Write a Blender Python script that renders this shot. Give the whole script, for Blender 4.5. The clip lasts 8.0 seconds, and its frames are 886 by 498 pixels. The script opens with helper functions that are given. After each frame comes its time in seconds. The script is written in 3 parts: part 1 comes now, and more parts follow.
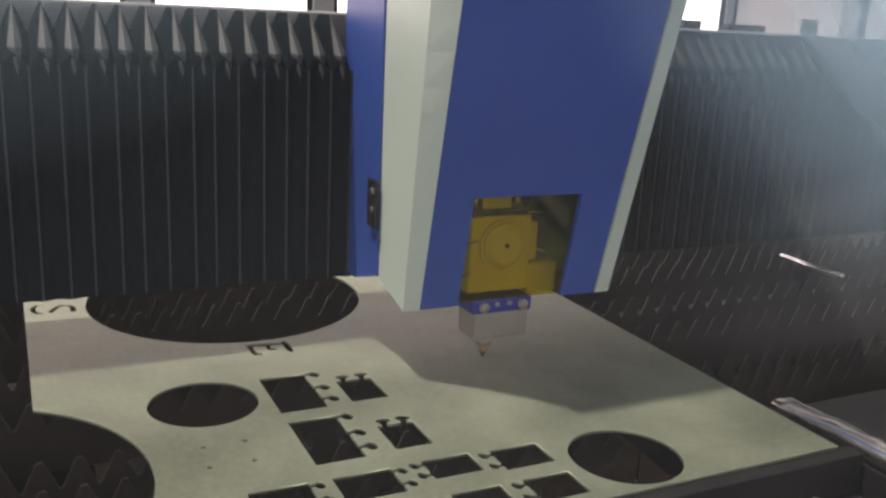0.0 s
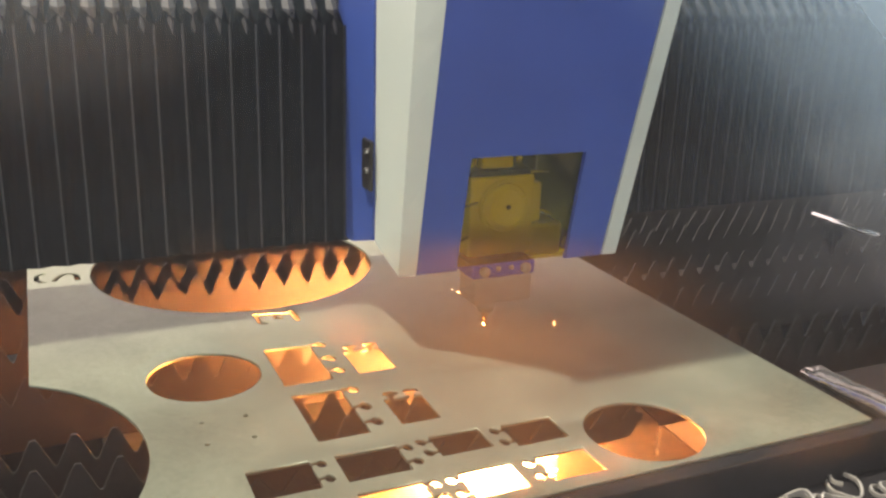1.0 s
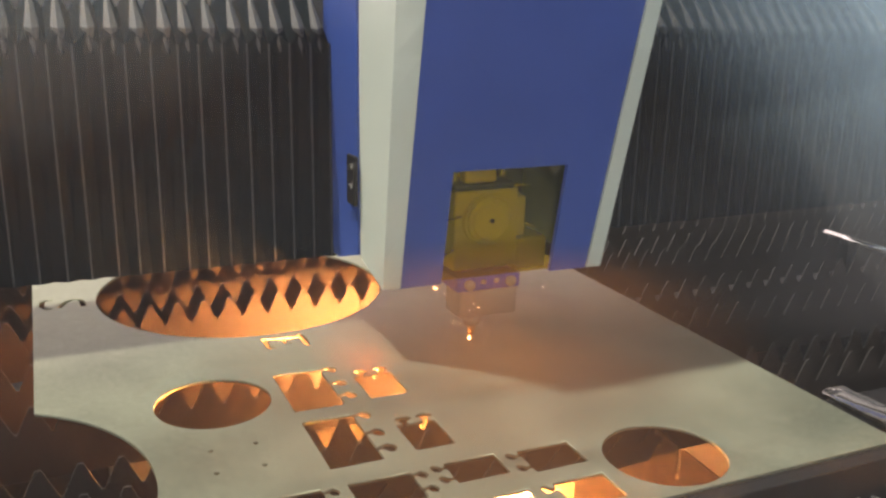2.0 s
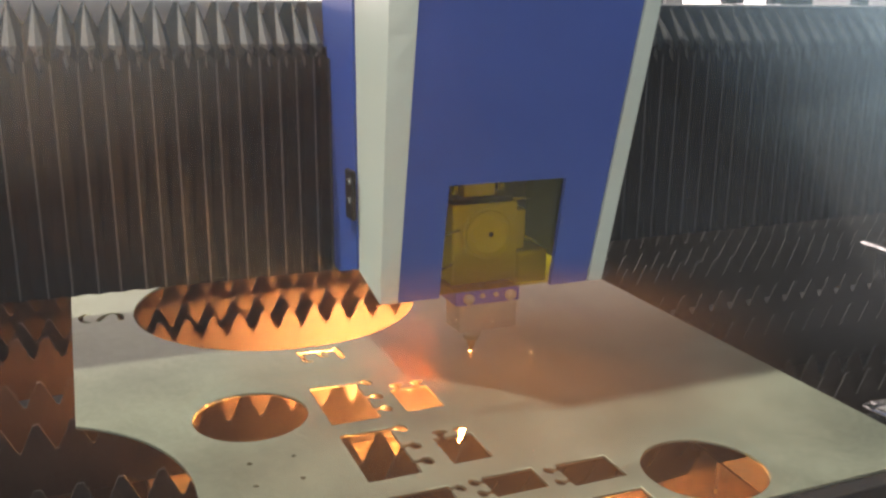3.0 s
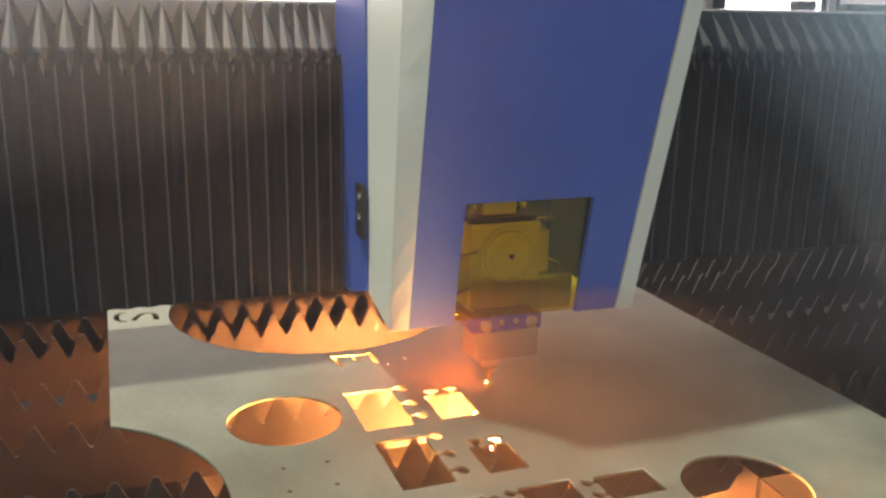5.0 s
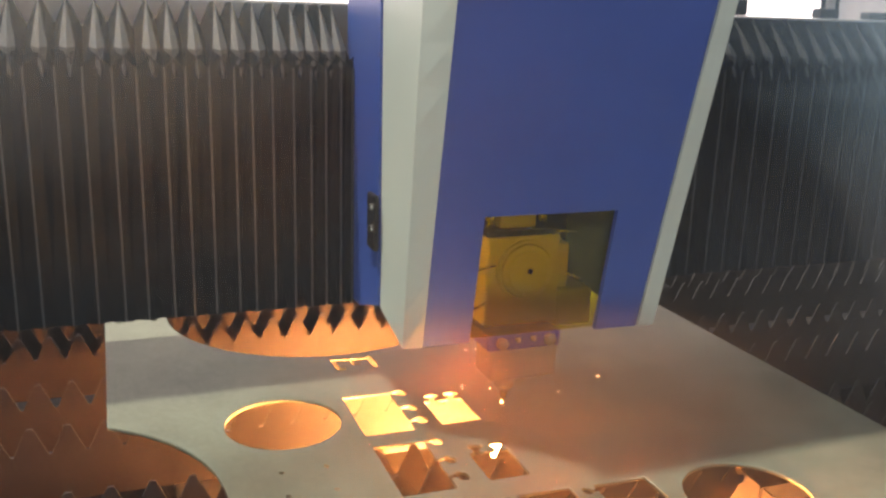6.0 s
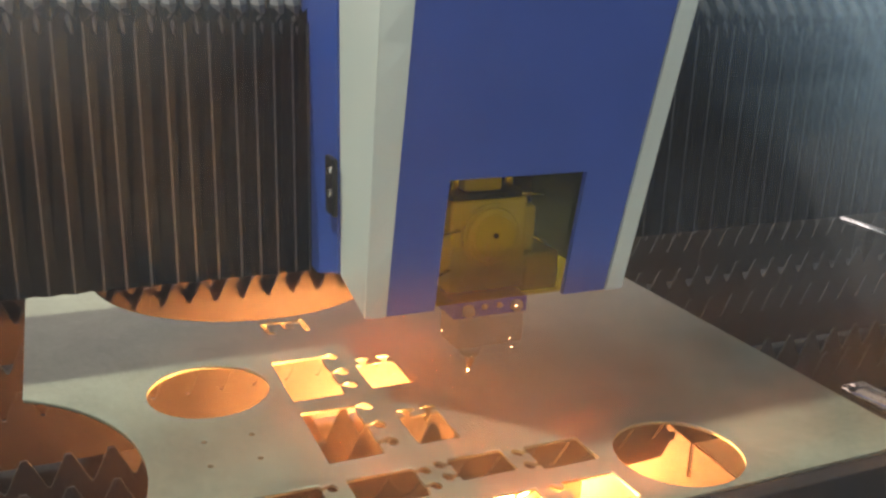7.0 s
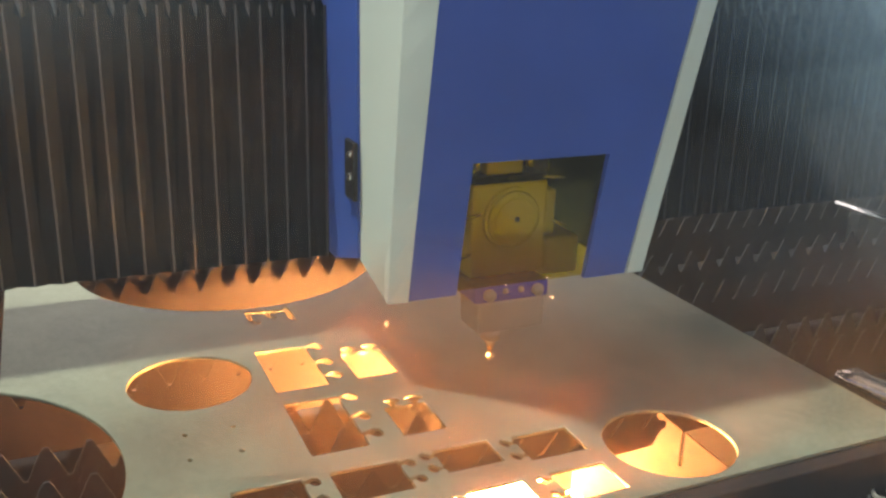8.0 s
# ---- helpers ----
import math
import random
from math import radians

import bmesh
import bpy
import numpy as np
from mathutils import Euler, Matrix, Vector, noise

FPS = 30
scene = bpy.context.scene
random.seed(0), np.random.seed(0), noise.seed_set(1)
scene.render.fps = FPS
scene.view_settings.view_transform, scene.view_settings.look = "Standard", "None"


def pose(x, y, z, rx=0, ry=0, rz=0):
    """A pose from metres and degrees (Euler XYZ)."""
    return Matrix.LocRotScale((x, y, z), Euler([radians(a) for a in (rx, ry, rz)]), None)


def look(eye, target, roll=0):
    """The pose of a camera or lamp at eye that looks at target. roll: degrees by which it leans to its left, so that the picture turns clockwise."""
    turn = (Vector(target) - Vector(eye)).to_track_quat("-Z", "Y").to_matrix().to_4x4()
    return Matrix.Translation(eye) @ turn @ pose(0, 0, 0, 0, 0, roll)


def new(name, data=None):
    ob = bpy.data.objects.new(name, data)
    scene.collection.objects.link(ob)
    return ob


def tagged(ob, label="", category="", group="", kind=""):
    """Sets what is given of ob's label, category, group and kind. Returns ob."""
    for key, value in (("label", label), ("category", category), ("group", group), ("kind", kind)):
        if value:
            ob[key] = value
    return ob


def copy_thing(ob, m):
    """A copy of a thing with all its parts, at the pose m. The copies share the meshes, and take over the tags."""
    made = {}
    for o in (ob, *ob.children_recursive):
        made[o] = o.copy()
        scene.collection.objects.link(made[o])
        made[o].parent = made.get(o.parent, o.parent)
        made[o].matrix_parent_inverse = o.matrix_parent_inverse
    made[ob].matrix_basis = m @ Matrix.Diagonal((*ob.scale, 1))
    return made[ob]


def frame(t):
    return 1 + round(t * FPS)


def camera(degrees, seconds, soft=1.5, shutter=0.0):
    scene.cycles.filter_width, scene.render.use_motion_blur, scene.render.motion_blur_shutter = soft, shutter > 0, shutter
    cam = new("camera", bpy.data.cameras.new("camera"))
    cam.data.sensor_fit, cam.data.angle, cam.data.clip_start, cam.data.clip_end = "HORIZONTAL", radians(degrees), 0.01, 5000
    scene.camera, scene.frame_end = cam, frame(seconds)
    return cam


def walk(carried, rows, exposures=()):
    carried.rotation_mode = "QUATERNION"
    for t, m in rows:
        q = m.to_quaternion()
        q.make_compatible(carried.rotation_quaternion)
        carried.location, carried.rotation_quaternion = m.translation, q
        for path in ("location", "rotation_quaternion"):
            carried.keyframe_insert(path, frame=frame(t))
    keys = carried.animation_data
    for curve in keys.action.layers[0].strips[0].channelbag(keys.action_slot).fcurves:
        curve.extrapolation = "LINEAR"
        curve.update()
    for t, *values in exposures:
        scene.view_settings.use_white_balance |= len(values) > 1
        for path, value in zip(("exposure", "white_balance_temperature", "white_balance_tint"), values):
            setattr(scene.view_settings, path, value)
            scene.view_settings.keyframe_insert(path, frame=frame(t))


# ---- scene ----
cam = camera(52.15, 8.0, soft=2.6, shutter=0.3)


PATH = [
    (0, (-0.3252, -1.1074, 1.3537), (0.4433, 0.4549, 0.8972), 2.92),
    (0.5, (-0.2962, -1.0944, 1.3496), (0.4408, 0.4675, 0.8424), 2.6),
    (1, (-0.2729, -1.0602, 1.3462), (0.4381, 0.5035, 0.8084), 1.9),
    (1.5, (-0.2692, -1.0386, 1.3357), (0.4408, 0.5322, 0.8173), 1.48),
    (3, (-0.2851, -1.0344, 1.3374), (0.3748, 0.5731, 0.8678), 0.5),
    (3.5, (-0.2788, -1.0265, 1.3298), (0.3376, 0.5981, 0.8599), 0.56),
    (4, (-0.2987, -1.022, 1.3267), (0.3317, 0.5995, 0.8647), 0.75),
    (4.5, (-0.289, -1.0211, 1.3354), (0.3247, 0.606, 0.8708), 0.72),
    (6, (-0.2949, -1.0052, 1.3336), (0.319, 0.6244, 0.878), 1.75),
    (6.5, (-0.284, -1.007, 1.3281), (0.3688, 0.6107, 0.8844), 1.59),
    (7, (-0.2538, -0.9891, 1.3295), (0.4397, 0.5839, 0.796), 1.86),
    (7.5, (-0.2413, -0.9665, 1.3161), (0.4713, 0.5885, 0.7555), 1.92),
    (8, (-0.2333, -0.9711, 1.3233), (0.467, 0.5898, 0.7635), 1.64),
]
walk(cam, [(t, look(eye, target, roll)) for t, eye, target, roll in PATH], ((0, -0.04, 7500, 29), (0.3, 0.02, 7500, 29), (0.5, 0.30, 7700, 29), (1, 0.58, 7850, 29), (1.5, 0.45, 7850, 29), (3, 0.24, 7600, 26), (4.5, 0.22, 7550, 26), (6.5, 0.12, 7550, 25), (7, 0.12, 7350, 22), (7.5, 0.25, 7150, 18), (8, 0.25, 7150, 18)))


# ---- world, daylight and hall light ----
world = bpy.data.worlds.new("hall_daylight")
scene.world = world
world.use_nodes = True
wn = world.node_tree.nodes
sky = wn.new("ShaderNodeTexSky")
sky.sky_type = 'NISHITA'
sky.sun_disc = False
sky.sun_elevation = radians(72)
sky.sun_rotation = radians(-72)
wn["Background"].inputs["Strength"].default_value = 0.007
world.node_tree.links.new(sky.outputs[0], wn["Background"].inputs["Color"])

sun_data = bpy.data.lights.new("skylight_sun", 'SUN')
sun_data.energy = 3.5
sun_data.angle = radians(2.5)
sun_data.color = (0.93, 1.0, 0.90)
sun = new("skylight_sun", sun_data)
sun.matrix_world = look((-1.08, 0.69, 4.8), (0.0, 0.2, 0.8))


# ---- materials ----
def material(name, color, rough=0.5, metal=0.0, var=0.25, scale=8.0, fine=120.0, bump=0.15, tint=None, spec=0.5):
    """A surface with broad stains, fine grain and slight relief, in metres."""
    m = bpy.data.materials.new(name)
    m.use_nodes = True
    nt = m.node_tree
    bsdf = nt.nodes["Principled BSDF"]
    co = nt.nodes.new("ShaderNodeTexCoord")
    big, small = nt.nodes.new("ShaderNodeTexNoise"), nt.nodes.new("ShaderNodeTexNoise")
    big.inputs["Scale"].default_value, small.inputs["Scale"].default_value = scale, fine
    big.inputs["Detail"].default_value, small.inputs["Detail"].default_value = 5, 3
    for n in (big, small):
        nt.links.new(co.outputs["Object"], n.inputs["Vector"])
    add = nt.nodes.new("ShaderNodeMath")
    add.operation = 'MULTIPLY_ADD'
    add.inputs[1].default_value = 0.35
    nt.links.new(small.outputs["Fac"], add.inputs[0])
    nt.links.new(big.outputs["Fac"], add.inputs[2])
    ramp = nt.nodes.new("ShaderNodeValToRGB")
    ramp.color_ramp.elements[0].position, ramp.color_ramp.elements[1].position = 0.42, 0.92
    dark = [c * (1 - var) for c in color]
    light = [min(1, c * (1 + var * 0.6)) for c in (tint or color)]
    ramp.color_ramp.elements[0].color = (*dark, 1)
    ramp.color_ramp.elements[1].color = (*light, 1)
    nt.links.new(add.outputs[0], ramp.inputs["Fac"])
    nt.links.new(ramp.outputs["Color"], bsdf.inputs["Base Color"])
    rr = nt.nodes.new("ShaderNodeMapRange")
    rr.inputs["To Min"].default_value, rr.inputs["To Max"].default_value = max(0.03, rough - 0.1), min(1, rough + 0.12)
    nt.links.new(big.outputs["Fac"], rr.inputs["Value"])
    nt.links.new(rr.outputs[0], bsdf.inputs["Roughness"])
    bsdf.inputs["Metallic"].default_value = metal
    bsdf.inputs["Specular IOR Level"].default_value = spec
    if bump:
        b = nt.nodes.new("ShaderNodeBump")
        b.inputs["Strength"].default_value, b.inputs["Distance"].default_value = bump, 0.002
        nt.links.new(add.outputs[0], b.inputs["Height"])
        nt.links.new(b.outputs[0], bsdf.inputs["Normal"])
    return m


def glowing(name, color, strength):
    m = bpy.data.materials.new(name)
    m.use_nodes = True
    bsdf = m.node_tree.nodes["Principled BSDF"]
    bsdf.inputs["Base Color"].default_value = (0.1, 0.05, 0.02, 1)
    bsdf.inputs["Emission Color"].default_value = (*color, 1)
    bsdf.inputs["Emission Strength"].default_value = strength
    return m


STEEL_SHEET = material("sheet_steel", (0.208, 0.240, 0.180), 0.48, 0.5, 0.22, 5, 160, 0.05, (0.285, 0.318, 0.242), spec=0.25)
SLAT_EDGE = material("slat_worn_edge", (0.10, 0.098, 0.095), 0.45, 0.4, 0.5, 30, 200, 0.3)
SLAT = material("slat_steel", (0.034, 0.025, 0.021), 0.55, 0.2, 0.5, 14, 150, 0.4)
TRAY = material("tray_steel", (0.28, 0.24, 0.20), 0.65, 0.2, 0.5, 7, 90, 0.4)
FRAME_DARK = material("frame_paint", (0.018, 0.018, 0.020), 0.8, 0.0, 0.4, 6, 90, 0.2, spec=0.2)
GUSSET = material("gusset_steel", (0.085, 0.052, 0.034), 0.6, 0.1, 0.6, 40, 120, 0.2)
BLUE = material("blue_paint", (0.036, 0.105, 0.44), 0.38, 0.0, 0.12, 5, 200, 0.03)
WHITE = material("white_paint", (0.63, 0.74, 0.67), 0.4, 0.0, 0.06, 6, 200, 0.03)
BELLOWS = material("bellows_fabric", (0.0085, 0.0150, 0.0205), 0.85, 0.0, 0.3, 9, 300, 0.04, spec=0.04)
# paler than the fabric: sky light on these facets is put into the colour
LIT_CORNER = material("bellows_lit_corner", (0.050, 0.060, 0.066), 0.6, 0.0, 0.3, 12, 300, 0.03)
PIPING = material("bellows_edge", (0.040, 0.056, 0.066), 0.5, 0.0, 0.3, 20, 300, 0.1)
BLACK = material("black_plastic", (0.015, 0.015, 0.016), 0.4, 0.0, 0.3, 20, 200, 0.1)
ALU = material("machined_alloy", (0.82, 0.82, 0.80), 0.4, 0.15, 0.15, 12, 260, 0.08)
GREY_BLOCK = material("nozzle_block", (0.40, 0.37, 0.31), 0.45, 0.3, 0.15, 12, 260, 0.05)
BRASS = material("copper_nozzle", (0.55, 0.32, 0.16), 0.35, 0.9, 0.2, 30, 260, 0.05)
CHROME = material("bright_steel", (0.78, 0.78, 0.77), 0.20, 0.95, 0.25, 18, 160, 0.3)
BLUE_PLATE = material("blue_anodised", (0.05, 0.06, 0.42), 0.35, 0.2, 0.15, 12, 200, 0.05)
CONCRETE = material("hall_concrete", (0.25, 0.24, 0.22), 0.75, 0.0, 0.3, 1.5, 40, 0.3)
HALL_WALL = material("hall_wall", (0.45, 0.46, 0.47), 0.7, 0.0, 0.15, 0.8, 20, 0.1)
SPARK = glowing("molten_spark", (1.0, 0.30, 0.05), 470.0)
SPARK_HOT = glowing("molten_core", (1.0, 0.40, 0.11), 280.0)
MOLTEN = glowing("molten_pool", (1.0, 0.44, 0.135), 560.0)
FLARE_HOT = glowing("cut_flare", (1.0, 0.36, 0.09), 220.0)
EMBER = glowing("flying_ember", (1.0, 0.36, 0.10), 170.0)
GLOW_NORTH = glowing("window_north", (1.0, 0.98, 1.0), 3.2)
# fill light from unseen panes behind and beside the camera
FILL_SOUTH = glowing("window_south", (0.78, 0.92, 1.0), 1.1)
FILL_WEST = glowing("window_west", (0.82, 0.98, 1.0), 1.35)
FILL_EAST = glowing("window_east", (0.84, 0.95, 1.0), 0.5)

ACRYLIC = bpy.data.materials.new("yellow_acrylic")
ACRYLIC.use_nodes = True
_nt = ACRYLIC.node_tree
_mix, _tr, _gl = _nt.nodes.new("ShaderNodeMixShader"), _nt.nodes.new("ShaderNodeBsdfTransparent"), _nt.nodes.new("ShaderNodeBsdfGlossy")
_tr.inputs["Color"].default_value = (0.92, 0.82, 0.16, 1)
_gl.inputs["Roughness"].default_value = 0.08
_mix.inputs["Fac"].default_value = 0.06
_nt.links.new(_tr.outputs[0], _mix.inputs[1])
_nt.links.new(_gl.outputs[0], _mix.inputs[2])
_nt.links.new(_mix.outputs[0], _nt.nodes["Material Output"].inputs["Surface"])


def smoke(name, color):
    """Thin smoke that fades out to its edges; its density is the object's own alpha."""
    m = bpy.data.materials.new(name)
    m.use_nodes = True
    nt = m.node_tree

    def node(kind, **inputs):
        n = nt.nodes.new(kind)
        for key, value in inputs.items():
            n.inputs[key].default_value = value
        return n

    join = nt.links.new
    co, move = node("ShaderNodeTexCoord"), node("ShaderNodeMapping", Location=(-1, 0, -1), Scale=(2, 0, 2))
    fall, cloud = node("ShaderNodeTexGradient"), node("ShaderNodeTexNoise", Scale=2.2, Detail=1.5)
    fall.gradient_type = 'SPHERICAL'
    mul, den, info = node("ShaderNodeMath"), node("ShaderNodeMath"), node("ShaderNodeObjectInfo")
    mul.operation = den.operation = 'MULTIPLY'
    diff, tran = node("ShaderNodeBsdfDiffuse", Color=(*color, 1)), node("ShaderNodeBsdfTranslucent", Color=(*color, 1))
    both, clear, out = node("ShaderNodeMixShader", Fac=0.5), node("ShaderNodeBsdfTransparent"), node("ShaderNodeMixShader")
    join(co.outputs["Generated"], move.inputs["Vector"])
    join(move.outputs[0], fall.inputs["Vector"])
    join(co.outputs["Object"], cloud.inputs["Vector"])
    join(fall.outputs["Fac"], mul.inputs[0])
    even = node("ShaderNodeMath")
    even.operation = 'MULTIPLY_ADD'
    even.inputs[1].default_value, even.inputs[2].default_value = 0.5, 0.28
    join(cloud.outputs["Fac"], even.inputs[0])
    join(even.outputs[0], mul.inputs[1])
    join(mul.outputs[0], den.inputs[0])
    join(info.outputs["Alpha"], den.inputs[1])
    join(diff.outputs[0], both.inputs[1])
    join(tran.outputs[0], both.inputs[2])
    join(den.outputs[0], out.inputs["Fac"])
    join(clear.outputs[0], out.inputs[1])
    join(both.outputs[0], out.inputs[2])
    join(out.outputs[0], nt.nodes["Material Output"].inputs["Surface"])
    return m


# smoke whose blue tone holds the daylight haze
SMOKE = smoke("daylight_haze_smoke", (0.56, 0.82, 1.0))
# grey veil that lifts dark tones in place of lens haze
HAZE = smoke("grey_haze", (0.72, 0.76, 0.80))
# brown fume colour pushed to orange, in place of spark glow on it
FUME = smoke("glow_tinted_fume", (0.88, 0.33, 0.09))


# ---- building blocks ----
def mesh_object(name, bm, mats, parent=None, smooth=False):
    me = bpy.data.meshes.new(name)
    bmesh.ops.recalc_face_normals(bm, faces=bm.faces)
    bm.to_mesh(me)
    bm.free()
    for m in mats if isinstance(mats, (list, tuple)) else [mats]:
        me.materials.append(m)
    if smooth:
        for p in me.polygons:
            p.use_smooth = True
    ob = new(name, me)
    if parent is not None:
        ob.parent = parent
    return ob


def part(name, bm, mat, parent, label="", smooth=False):
    ob = mesh_object(name, bm, mat, parent, smooth)
    return tagged(ob, label) if label else ob


def box(lo, hi, bevel=0.0, bm=None):
    bm = bm or bmesh.new()
    c = [(a + b) / 2 for a, b in zip(lo, hi)]
    s = [abs(b - a) for a, b in zip(lo, hi)]
    made = bmesh.ops.create_cube(bm, size=1, matrix=Matrix.Translation(c) @ Matrix.Diagonal((*s, 1)))
    if bevel:
        es = {e for v in made["verts"] for e in v.link_edges}
        bmesh.ops.bevel(bm, geom=list(es), offset=bevel, segments=2, profile=0.5, affect='EDGES')
    return bm


def cyl(p, q, r, r2=None, n=20, bm=None):
    bm = bm or bmesh.new()
    p, q = Vector(p), Vector(q)
    d = q - p
    m = Matrix.Translation((p + q) / 2) @ d.to_track_quat("Z", "Y").to_matrix().to_4x4()
    bmesh.ops.create_cone(bm, cap_ends=True, segments=n, radius1=r, radius2=r if r2 is None else r2, depth=d.length, matrix=m)
    return bm


def prism(profile, axis, a, b, bevel=0.0, bm=None):
    """A polygon pushed from a to b along an axis; its two coordinates are the other axes in order."""
    bm = bm or bmesh.new()

    def place(u, v, w):
        return {0: (w, u, v), 1: (u, w, v), 2: (u, v, w)}[axis]
    lo = [bm.verts.new(place(u, v, a)) for u, v in profile]
    hi = [bm.verts.new(place(u, v, b)) for u, v in profile]
    fs = [bm.faces.new(lo), bm.faces.new(hi[::-1])]
    n = len(lo)
    for i in range(n):
        fs.append(bm.faces.new((lo[i], lo[(i + 1) % n], hi[(i + 1) % n], hi[i])))
    bmesh.ops.recalc_face_normals(bm, faces=fs)
    if bevel:
        bmesh.ops.bevel(bm, geom=list({e for f in fs for e in f.edges}), offset=bevel, segments=2, profile=0.5, affect='EDGES')
    return bm


def thing(name, at, label, category, group="", kind=""):
    ob = new(name)
    ob.location = at
    return tagged(ob, label, category, group, kind)


def extruded_outline(name, loops, thick):
    """A flat plate with cut-outs: closed outlines in x, y, the first the rim, pushed down by its thickness."""
    cu = bpy.data.curves.new(name, 'CURVE')
    cu.dimensions = '2D'
    cu.fill_mode = 'BOTH'
    cu.extrude = thick / 2
    for pts in loops:
        sp = cu.splines.new('POLY')
        sp.points.add(len(pts) - 1)
        for p, (x, y) in zip(sp.points, pts):
            p.co = (x, y, 0, 1)
        sp.use_cyclic_u = True
    tmp = bpy.data.objects.new(name, cu)
    scene.collection.objects.link(tmp)
    me = bpy.data.meshes.new_from_object(tmp.evaluated_get(bpy.context.evaluated_depsgraph_get()))
    bm = bmesh.new()
    bm.from_mesh(me)
    bmesh.ops.remove_doubles(bm, verts=bm.verts, dist=1e-5)
    bm.to_mesh(me)
    bm.free()
    bpy.data.objects.remove(tmp)
    bpy.data.curves.remove(cu)
    return me


# ---- the hall ----
tagged(mesh_object("floor", box((-7, -6, -0.2), (9, 9.0, 0.0)), CONCRETE), "grey worn concrete workshop floor", "floor", kind="structure")


def window_wall(name, side, at, lo, hi, sill, head, glow, first):
    """A hall wall with a row of tall bright panes; side 0 faces along x, 1 along y."""
    def span(u0, u1, z0, z1, d0=0.0, d1=0.2, bm=None):
        a, b = (at + d0, at + d1) if side == 0 else (u0, u1)
        c, d = (u0, u1) if side == 0 else (at + d0, at + d1)
        return box((a, c, z0), (b, d, z1), bm=bm)
    n = int((hi - lo) / 2)
    step = (hi - lo) / n
    bm = span(lo, hi, 0, sill)
    span(lo, hi, head, 7, bm=bm)
    for i in range(n + 1):
        span(max(lo, lo + i * step - 0.12), min(hi, lo + i * step + 0.12), sill, head, bm=bm)
    tagged(mesh_object(name, bm, HALL_WALL), "pale hall wall with a row of tall bright panes", "wall", kind="structure")
    for i in range(n):
        u0, u1 = lo + i * step + 0.12, lo + (i + 1) * step - 0.12
        w = tagged(new("window_%d" % (first + i)), "tall bright hall window, added fill light except in the north", "window", "hall windows", "structure")
        part("pane", span(u0 + 0.06, u1 - 0.06, sill + 0.06, head - 0.06, 0.08, 0.10), glow, w)
        fr = span(u0 + 0.003, u0 + 0.06, sill + 0.003, head - 0.003, 0.05, 0.13)
        span(u1 - 0.06, u1 - 0.003, sill + 0.003, head - 0.003, 0.05, 0.13, fr)
        span(u0 + 0.06, u1 - 0.06, sill + 0.003, sill + 0.06, 0.05, 0.13, fr)
        span(u0 + 0.06, u1 - 0.06, head - 0.06, head - 0.003, 0.05, 0.13, fr)
        part("window_frame", fr, FRAME_DARK, w)
    return first + n


# the south, west and east windows are unseen, added to brighten the machine
k = window_wall("wall_south", 1, -6.2, -7, 9, 1.0, 5.6, FILL_SOUTH, 1)
k = window_wall("wall_west", 0, -7.2, -6.2, 9.2, 1.0, 5.6, FILL_WEST, k)
k = window_wall("wall_east", 0, 9.0, -6.2, 9.2, 1.0, 5.6, FILL_EAST, k)
k = window_wall("wall_north", 1, 9.0, -7, 9, 0.6, 4.2, GLOW_NORTH, k)
# roof with a wide open skylight over the machine
roof = box((-7, -6, 7), (9, -3.4, 7.2))
box((-7, 4.6, 7), (9, 9.2, 7.2), bm=roof)
box((-7, -3.4, 7), (-4.6, 4.6, 7.2), bm=roof)
box((3.4, -3.4, 7), (9, 4.6, 7.2), bm=roof)
tagged(mesh_object("ceiling", roof, HALL_WALL), "pale hall roof with a wide skylight", "ceiling", kind="structure")


# ---- the machine bed ----
X0, X1 = -0.90, 2.05
bed = thing("machine_bed", (0, 0, 0), "dark painted steel bed of a laser cutter", "machine bed")
part("side_frame", box((X0 - 0.44, -1.6, 0), (X0 - 0.004, 1.6, 0.70), 0.004), FRAME_DARK, bed)
part("side_frame", box((X1 + 0.004, -1.6, 0), (X1 + 0.55, 1.6, 0.70), 0.004), FRAME_DARK, bed)
part("back_frame", box((X0 - 0.10, 1.604, 0), (X1 + 0.10, 1.70, 0.70), 0.004), FRAME_DARK, bed)
part("front_frame", box((X0 - 0.10, -1.70, 0), (X1 + 0.10, -1.604, 0.70), 0.004), FRAME_DARK, bed)
# one tray: pale under the cut for the glow, outer parts dark for shade
part("tray", box((X0, -1.6, 0.53), (-0.224, 1.6, 0.55)), FRAME_DARK, bed, "outer tray, darkened in place of shade")
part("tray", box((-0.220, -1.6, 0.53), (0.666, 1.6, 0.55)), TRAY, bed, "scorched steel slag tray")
part("tray", box((0.670, -1.6, 0.53), (X1, 1.6, 0.55)), FRAME_DARK, bed, "outer tray, darkened in place of shade")
part("rail", cyl((1.44, 0.33, 0.793), (1.44, 0.525, 0.793), 0.007), CHROME, bed, "bright round steel guide rod", True)
part("bracket", box((1.425, 0.44, 0.552), (1.455, 0.47, 0.788), 0.002), FRAME_DARK, bed)

# added wall that keeps spark light off the slats to the right
part("divider", box((0.664, -0.315, 0.552), (0.668, 1.55, 0.7945)), FRAME_DARK, bed, "dark steel divider added to block the spark glow")
part("ledge", box((0.715, -0.80, 0.60), (1.38, -0.160, 0.7745)), FRAME_DARK, bed, "dark steel side ledge")

PITCH, TOOTH = 0.046, 0.038


